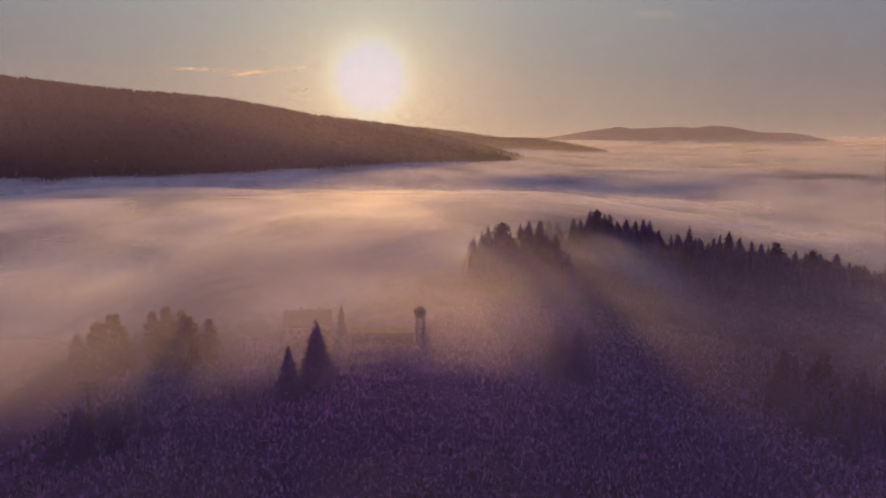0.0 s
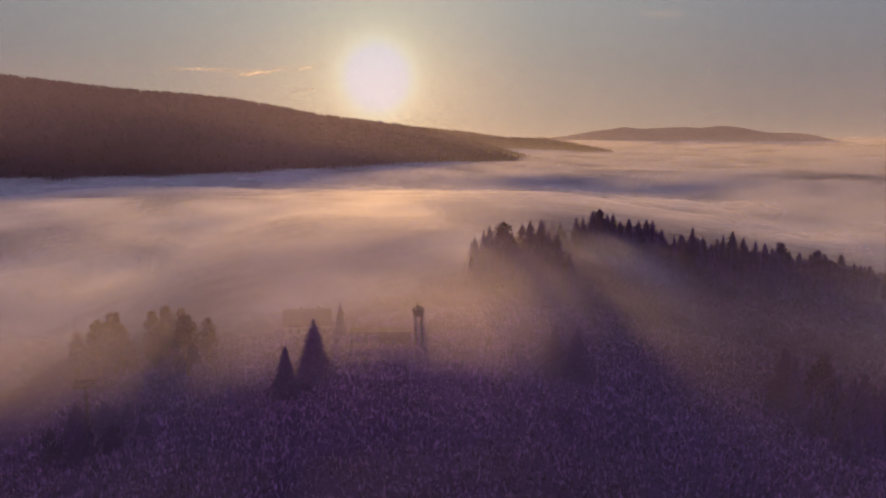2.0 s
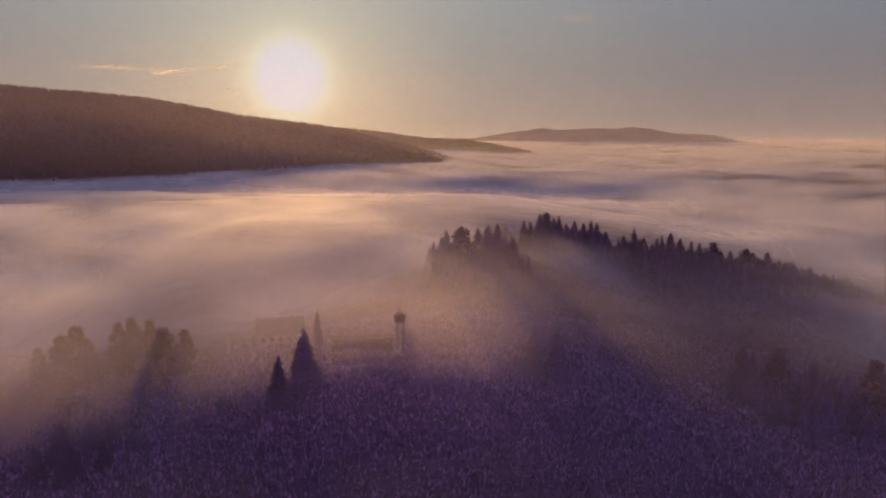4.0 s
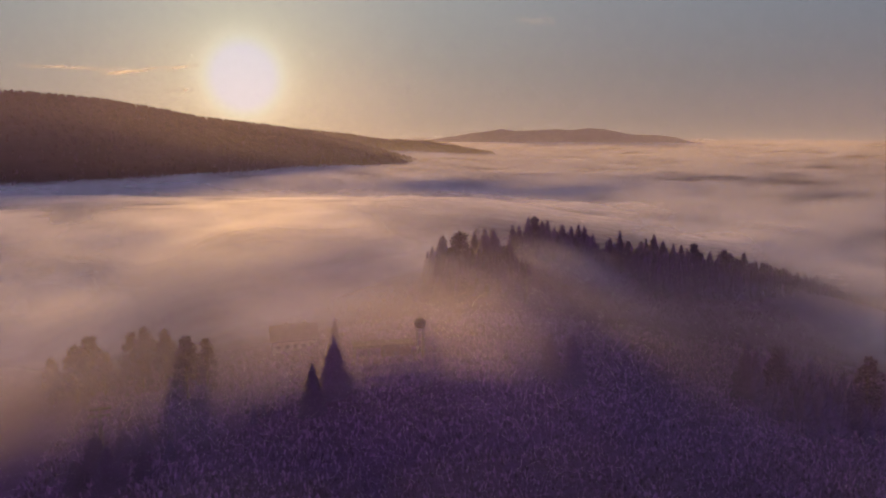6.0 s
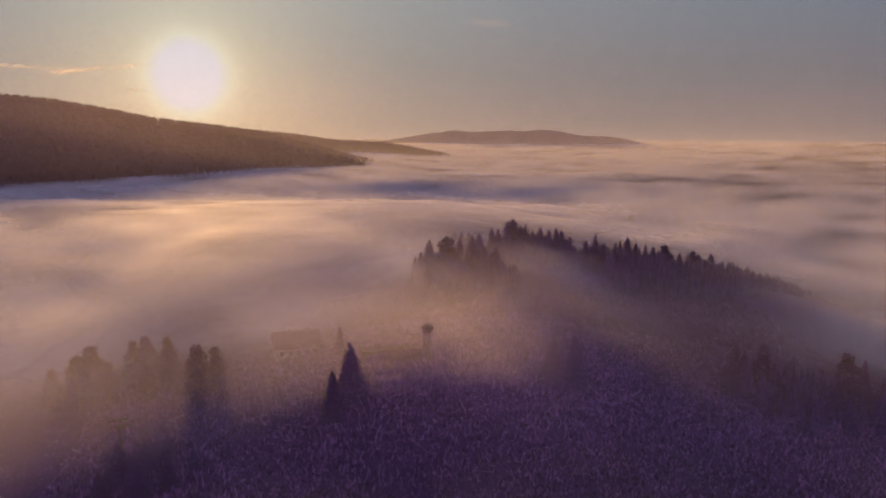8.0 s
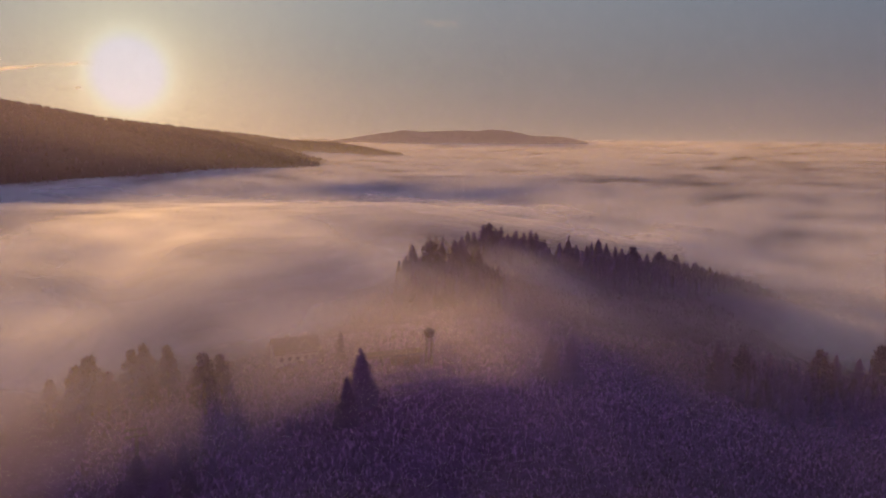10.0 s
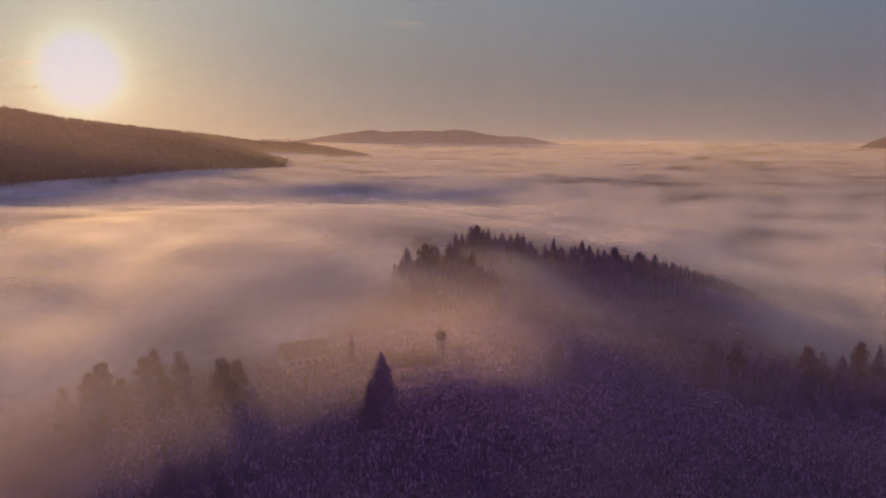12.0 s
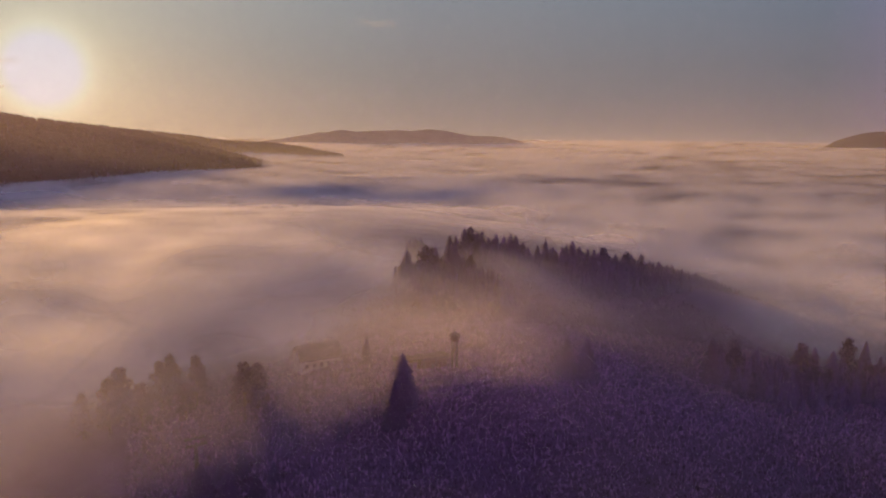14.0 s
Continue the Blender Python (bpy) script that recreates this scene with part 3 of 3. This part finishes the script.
def ridge_wood(name, grid, count, tall, label, seed):
    rng = np.random.default_rng(seed)
    gx2, gy2, gz2 = grid
    m, c = gx2.shape
    i = rng.uniform(0, m - 1.01, count)
    mid = (c - 1) / 2
    j = np.clip(mid + (c / 2 - 1) * 0.8 * rng.random(count) ** 2.2 * np.where(rng.random(count) < 0.85, 1, -0.2), 0, c - 1.01)
    a, b = i.astype(int), j.astype(int)
    u, w = i - a, j - b

    def at(q):
        return q[a, b] * (1 - u) * (1 - w) + q[a + 1, b] * u * (1 - w) + q[a, b + 1] * (1 - u) * w + q[a + 1, b + 1] * u * w

    x, y, z = at(gx2), at(gy2), at(gz2)
    ok = z > 15
    x, y, z = x[ok], y[ok], z[ok]
    n = len(x)
    h = tall * rng.uniform(0.55, 1.25, n)
    r = h * rng.uniform(0.22, 0.36, n)
    spin = rng.uniform(0, 6.28, n)
    rings = []
    for level, wide in ((-0.2, 0.9), (0.3, 1.0), (0.62, 0.55)):
        for q in range(5):
            s = spin + q * 1.2566 + level
            wob = rng.uniform(0.7, 1.2, n) * wide
            rings.append(np.stack([x + r * wob * np.cos(s), y + r * wob * np.sin(s), z + h * level], -1))
    rings.append(np.stack([x, y, z + h], -1))
    co = np.stack(rings, 1).reshape(-1, 3)
    faces = [(v * 5 + q, v * 5 + (q + 1) % 5, v * 5 + 5 + (q + 1) % 5, v * 5 + 5 + q) for v in range(2) for q in range(5)] + [(10 + q, 10 + (q + 1) % 5, 15, 15) for q in range(5)]
    k = ((np.arange(n) * 16)[:, None, None] + np.array(faces)[None]).reshape(-1, 4)
    me = bpy.data.meshes.new(name)
    me.from_pydata(co.tolist(), [], [f if f[2] != f[3] else f[:3] for f in k.tolist()])
    me.materials.append(FAR_NEEDLES)
    tagged(new(name, me), label, "forest", kind="stuff")


ridge_wood("ridge_forest", ridge_grids[0], 12000, 8.5, "dense dark conifer forest covering the ridge", 12)
ridge_wood("spur_forest", ridge_grids[1], 4500, 8.0, "dense dark forest covering the low spur", 13)


def wood_infill(name, line, count, spread, tall, label, seed):
    """The inner trees of a wood along a line of trees, too close together to tell apart."""
    rng = np.random.default_rng(seed)
    pts = np.array(line, float)
    pick = rng.uniform(0, len(pts) - 1.001, count)
    a = pick.astype(int)
    mid = pts[a] + (pts[a + 1] - pts[a]) * (pick - a)[:, None]
    x, y = mid[:, 0] + rng.normal(0, 3, count), mid[:, 1] + rng.uniform(-spread, 4, count)
    z = land(x, y)
    h = np.clip(np.minimum(tall * rng.uniform(0.7, 1.2, count), mid[:, 2] - 1.5 - z - 0.10 * np.clip(mid[:, 1] - y, 0, None)), 3, None)
    r, spin = h * rng.uniform(0.2, 0.3, count), rng.uniform(0, 6.28, count)
    rings, sides = [], 9
    tiers = 7
    for n in range(tiers):
        u = n / tiers
        for wide, dz in ((1.0 - u * 0.93, 0.0), (0.62 * (1 - u), 0.10)):
            for q in range(sides):
                ang = spin + 6.283 * q / sides + 0.3 * n
                jag = rng.uniform(0.55, 1.25, count) * wide
                drop = rng.uniform(-0.03, 0.02, count) - (0.03 if dz == 0 else 0)
                rings.append(np.stack([x + r * jag * np.cos(ang), y + r * jag * np.sin(ang), z + h * (0.04 + u * 0.92 + dz + drop)], -1))
    rings.append(np.stack([x, y, z + h], -1))
    per = len(rings)
    co = np.stack(rings, 1).reshape(-1, 3)
    faces = [(v * sides + q, v * sides + (q + 1) % sides, (v + 1) * sides + (q + 1) % sides, (v + 1) * sides + q) for v in range(2 * tiers - 1) for q in range(sides)]
    faces += [((2 * tiers - 1) * sides + q, (2 * tiers - 1) * sides + (q + 1) % sides, per - 1, per - 1) for q in range(sides)]
    k = ((np.arange(count) * per)[:, None, None] + np.array(faces)[None]).reshape(-1, 4)
    me = bpy.data.meshes.new(name)
    me.from_pydata(co.tolist(), [], [f if f[2] != f[3] else f[:3] for f in k.tolist()])
    me.materials.append(NEEDLES)
    tagged(new(name, me), label, "forest", kind="stuff")


wood_infill("wood_interior", CLUMP, 230, 38, 17, "crowded inner spruces of the hilltop clump", 21)
wood_infill("wood_interior", CREST[:12], 120, 30, 14, "crowded inner spruces of the hill crest", 22)
wood_infill("wood_interior", SHOULDER, 620, 66, 14, "crowded inner spruces of the wooded shoulder", 23)
wood_infill("wood_interior", [(112, 245, 24), (150, 248, 20), (190, 248, 17), (240, 262, 8)], 150, 42, 13, "crowded inner trees of the slope grove", 24)


# ---------------------------------------------------------------- buildings, tower and lift
CONCRETE = solid("weathered_concrete", (0.16, 0.155, 0.15), (0.30, 0.29, 0.27), 1.5, 0.9, sheen=0.08)
PLASTER = solid("grey_plaster", (0.26, 0.24, 0.22), (0.42, 0.40, 0.37), 0.9, 0.9, sheen=0.08)
TIMBER = solid("dark_timber", (0.05, 0.035, 0.025), (0.13, 0.09, 0.06), 4.0, 0.8, sheen=0.08)
ROOFING = solid("dark_roof_sheets", (0.035, 0.032, 0.034), (0.08, 0.075, 0.078), 1.2, 0.95, 0.0, 0.3, 0.25, 0.03)
STEEL = solid("painted_steel", (0.04, 0.04, 0.045), (0.08, 0.08, 0.085), 2.0, 0.9, 0.0, 0.1, 0.25, 0.05)
PANE = solid("dark_window_glass", (0.02, 0.02, 0.025), (0.05, 0.05, 0.06), 0.5, 0.4, 0.0, 0.0)


def finish(name, bm, mat, bevel=0.0, smooth=False):
    if bevel:
        bmesh.ops.bevel(bm, geom=list(bm.edges), offset=bevel, segments=1, affect="EDGES")
    me = bpy.data.meshes.new(name)
    bm.to_mesh(me)
    bm.free()
    me.materials.append(mat)
    if smooth:
        me.shade_smooth()
    return me


def box(x, y, z, w, d, h, bm=None, turn=None):
    """A block whose base middle is at x, y, z."""
    bm = bm or bmesh.new()
    m = Matrix.Translation((x, y, z + h / 2)) @ (turn or Matrix.Identity(4)) @ Matrix.Diagonal((w, d, h, 1))
    bmesh.ops.create_cube(bm, size=1, matrix=m)
    return bm


def tube(points, sides=12, bm=None):
    """A turned shape on an upright axis through (x, y): points (z, radius)."""
    bm = bm or bmesh.new()
    rings = [[bm.verts.new((r * math.cos(6.2832 * q / sides), r * math.sin(6.2832 * q / sides), z)) for q in range(sides)] for z, r in points]
    for a, b in zip(rings, rings[1:]):
        for q in range(sides):
            bm.faces.new((a[q], a[(q + 1) % sides], b[(q + 1) % sides], b[q]))
    bm.faces.new(rings[0][::-1])
    bm.faces.new(rings[-1])
    return bm


def beam(a, b, w, bm=None):
    """A square bar from a to b."""
    a, b = Vector(a), Vector(b)
    bm = bm or bmesh.new()
    m = Matrix.Translation((a + b) / 2) @ (b - a).to_track_quat("Z", "Y").to_matrix().to_4x4() @ Matrix.Diagonal((w, w, (b - a).length, 1))
    bmesh.ops.create_cube(bm, size=1, matrix=m)
    return bm


def thing(name, x, y, z, turn=0.0):
    ob = new(name)
    ob.matrix_basis = pose(x, y, z, 0, 0, turn)
    return ob


def gable_roof(length, width, eaves, ridge, thick=0.35):
    """Two thick roof planes along x, with the eaves overhanging."""
    bm = bmesh.new()
    half, over, run = length / 2 + 0.8, 0.9, width / 2
    low = eaves - over * (ridge - eaves) / run
    sec = [(-run - over, low), (0, ridge), (run + over, low), (run + over, low + thick), (0, ridge + thick * 1.2), (-run - over, low + thick)]
    ends = [[bm.verts.new((x, y, z)) for y, z in sec] for x in (-half, half)]
    for q in range(6):
        bm.faces.new((ends[0][q], ends[0][(q + 1) % 6], ends[1][(q + 1) % 6], ends[1][q]))
    for e in (ends[0], ends[1][::-1]):
        bm.faces.new((e[0], e[5], e[4], e[1]))
        bm.faces.new((e[1], e[4], e[3], e[2]))
    bmesh.ops.recalc_face_normals(bm, faces=bm.faces)
    return bm


def gable_walls(length, width, eaves, ridge, base):
    bm = bmesh.new()
    run = width / 2
    sec = [(-run, base), (run, base), (run, eaves), (0, ridge - 0.05), (-run, eaves)]
    ends = [[bm.verts.new((x, y, z)) for y, z in sec] for x in (-length / 2, length / 2)]
    for q in range(5):
        bm.faces.new((ends[0][q], ends[0][(q + 1) % 5], ends[1][(q + 1) % 5], ends[1][q]))
    bm.faces.new(ends[0][::-1])
    bm.faces.new(ends[1])
    bmesh.ops.recalc_face_normals(bm, faces=bm.faces)
    return bm


def house(name, x, y, length, width, eaves, ridge, turn, label, chimneys, rows_of_windows, wall_mat):
    z = ground_at(x, y)
    ob = thing(name, x, y, z, turn)
    wall = part("wall", finish("wall", gable_walls(length, width, eaves - z, ridge - z, -3.0), wall_mat), ob)
    part("roof", finish("roof", gable_roof(length, width, eaves - z, ridge - z), ROOFING), ob)
    for cx in chimneys:
        bm = box(cx, 0.6, ridge - z - 1.2, 1.0, 0.8, 2.3)
        box(cx, 0.6, ridge - z + 1.1, 1.25, 1.05, 0.18, bm)
        part("chimney", finish("chimney", bm, CONCRETE, 0.02), ob)
    for level in range(rows_of_windows):
        for n in range(5):
            wx, wz = (n - 2) * length / 5.4, 1.2 + level * 3.0
            frame_bm = bmesh.new()
            for dx, dz, w, h in ((0, 0, 1.4, 0.12), (0, 1.48, 1.4, 0.12), (-0.64, 0.12, 0.12, 1.36), (0.64, 0.12, 0.12, 1.36), (0, 0.12, 0.07, 1.36)):
                box(wx + dx, -width / 2 - 0.03, wz + dz, w, 0.14, h, frame_bm)
            win = part("window", finish("window", frame_bm, TIMBER), ob)
            part("pane", finish("pane", box(wx, -width / 2 - 0.015, wz + 0.1, 1.2, 0.03, 1.4), PANE), win)
    bm = box(length * 0.42, -width / 2 - 0.04, 0.0, 1.1, 0.12, 2.1)
    part("door", finish("door", bm, TIMBER, 0.01), ob, "dark wooden door")
    return tagged(ob, label, "building")


house("guest_house", -52.5, 288, 17.0, 11.0, 27.0, 31.3, 8, "large gabled house with two chimneys, dim in fog", (-2.5, 4.5), 2, PLASTER)


def canopy(x, y, length, depth, top, turn):
    """A long flat roof on posts over a low wall."""
    z = ground_at(x, y)
    h = top - z
    ob = thing("station_canopy", x, y, z, turn)
    bm = box(0, 0, h - 0.55, length, depth, 0.4)
    box(0, 0, h - 0.15, length + 0.5, depth + 0.5, 0.16, bm)
    part("roof", finish("roof", bm, ROOFING, 0.03), ob, "flat dark metal roof")
    for side in (-1, 1):
        part("edge_beam", finish("edge_beam", box(0, side * (depth / 2 - 0.2), h - 1.05, length - 0.4, 0.25, 0.5), STEEL, 0.02), ob)
        for n in range(5):
            px = (n - 2) * (length - 1.2) / 4
            post = part("post", finish("post", tube([(-2.5, 0.22), (h * 0.5, 0.2), (h - 0.9, 0.18)], 10), STEEL, 0, True), ob)
            post.location = (px, side * (depth / 2 - 0.2), 0)
    part("wall", finish("wall", box(length * 0.22, 0.6, -2.0, length * 0.5, depth - 2.2, 6.0), TIMBER, 0.05), ob, "dark boarded hut under the roof")
    part("door", finish("door", box(length * 0.2, 0.6 - (depth - 2.2) / 2 - 0.03, 0.0, 1.2, 0.12, 2.1), PANE, 0.01), ob)
    return tagged(ob, "long flat station canopy on steel posts beside the tower", "shelter")


canopy(-20.5, 251, 21.0, 6.0, 33.2, 3)


def tower(x, y, head):
    z = ground_at(x, y)
    h = head - z
    ob = thing("lookout_tower", x, y, z)
    for dx in (-1.05, 1.05):
        leg = finish("leg", tube([(-2.0, 0.62), (h * 0.5, 0.5), (h - 1.5, 0.42)], 12), STEEL, 0, True)
        part("leg", leg, ob).location = (dx, 0.2 * dx, 0)
    for n in range(5):
        zz = h * (0.15 + 0.17 * n)
        part("brace", finish("brace", beam((-1.05, -0.2, zz), (1.05, 0.2, zz + 0.9), 0.22), STEEL, 0.02), ob)
    part("cabin", finish("cabin", tube([(h - 1.9, 1.2), (h - 1.5, 1.75), (h - 1.3, 1.95), (h - 0.1, 1.95), (h + 0.1, 2.1), (h + 0.3, 2.1)], 16), TIMBER), ob, "round dark timber cabin")
    for n in range(10):
        a = n * 0.6283 + 0.2
        bm = box(0, 0, -0.45, 0.75, 0.08, 0.75)
        pane = part("pane", finish("pane", bm, PANE), ob)
        pane.matrix_basis = pose(1.9 * math.cos(a), 1.9 * math.sin(a), h - 0.6, 0, 0, math.degrees(a) + 90)
    part("roof", finish("roof", tube([(h + 0.3, 2.25), (h + 0.75, 1.75), (h + 1.25, 0.9), (h + 1.6, 0.4), (h + 1.75, 0.2)], 16), ROOFING, 0, True), ob, "low domed roof")
    part("spire", finish("spire", tube([(h + 1.6, 0.16), (h + 3.2, 0.10), (h + 5.0, 0.04)], 8), STEEL, 0, True), ob, "thin metal spire")
    part("antenna", finish("antenna", beam((1.2, 0, h + 0.9), (3.7, 0.3, h + 1.35), 0.13), STEEL), ob)
    part("antenna", finish("antenna", beam((-0.5, 0, h + 1.3), (-0.75, 0, h + 4.0), 0.09), STEEL), ob)
    return tagged(ob, "slim twin-legged lookout tower with round cabin and spire", "tower")


tower(-7.7, 249, 40.4)


def lift_pylon(x, y, top, turn):
    z = ground_at(x, y)
    h = top - z
    ob = thing("lift_pylon", x, y, z, turn)
    part("foundation", finish("foundation", box(0, 0, -1.5, 2.0, 2.0, 1.9), CONCRETE, 0.06), ob)
    part("mast", finish("mast", tube([(0.3, 0.75), (h * 0.5, 0.62), (h - 0.6, 0.5)], 14), STEEL, 0, True), ob)
    for dy, dz in ((-1.1, -0.9), (1.1, 0.3)):
        arm = part("cross_arm", finish("cross_arm", beam((-3.1, dy, h + dz), (3.1, dy, h + dz), 0.55), STEEL, 0.03), ob)
        for side in (-2.8, 2.8):
            for n in range(4):
                wheel = finish("sheave", tube([(-0.09, 0.2), (-0.07, 0.26), (0.07, 0.26), (0.09, 0.2)], 14), STEEL)
                part("sheave", wheel, arm).matrix_basis = pose(side, dy + (n - 1.5) * 0.55, h + dz + 0.32, 0, 90, 0)
    for dx in (-1.6, 0.0, 1.6):
        part("strut", finish("strut", beam((dx, -1.1, h - 0.9), (dx * 0.8, 1.1, h + 0.3), 0.16), STEEL), ob)
    part("rail", finish("rail", beam((-2.6, 0, h + 1.25), (2.6, 0, h + 1.25), 0.07), STEEL), ob)
    for dx in (-2.6, -0.9, 0.9, 2.6):
        part("rail_post", finish("rail_post", beam((dx, 0, h - 0.3), (dx, 0, h + 1.25), 0.07), STEEL), ob)
    bm = beam((-0.25, -0.55, 0.4), (-0.25, -0.5, h - 0.8), 0.06)
    beam((0.25, -0.55, 0.4), (0.25, -0.5, h - 0.8), 0.06, bm)
    for n in range(int(h / 0.45)):
        beam((-0.25, -0.55, 0.6 + n * 0.43), (0.25, -0.55, 0.6 + n * 0.43), 0.035, bm)
    part("ladder", finish("ladder", bm, STEEL), ob)
    return tagged(ob, "grey steel ski-lift pylon with double cross-arm in fog", "pylon")


lift_pylon(-105, 216, 26.0, 12)


def signal_mast(x, y, top):
    z = ground_at(x, y)
    h = top - z
    ob = thing("signal_mast", x, y, z, 20)
    part("mast", finish("mast", tube([(-1.0, 0.5), (h * 0.6, 0.4), (h, 0.2)], 10), STEEL, 0, True), ob)
    for zz, w in ((h - 1.2, 1.3), (h - 3.2, 1.7)):
        part("bracket", finish("bracket", beam((-w / 2, 0, zz), (w / 2, 0, zz), 0.16), STEEL), ob)
        for side in (-1, 1):
            part("panel", finish("panel", box(side * w / 2, 0, zz - 0.7, 0.32, 0.22, 1.4), CONCRETE, 0.03), ob)
    return tagged(ob, "slim mast with small panels on the saddle", "mast")


signal_mast(54.7, 338, 45.5)
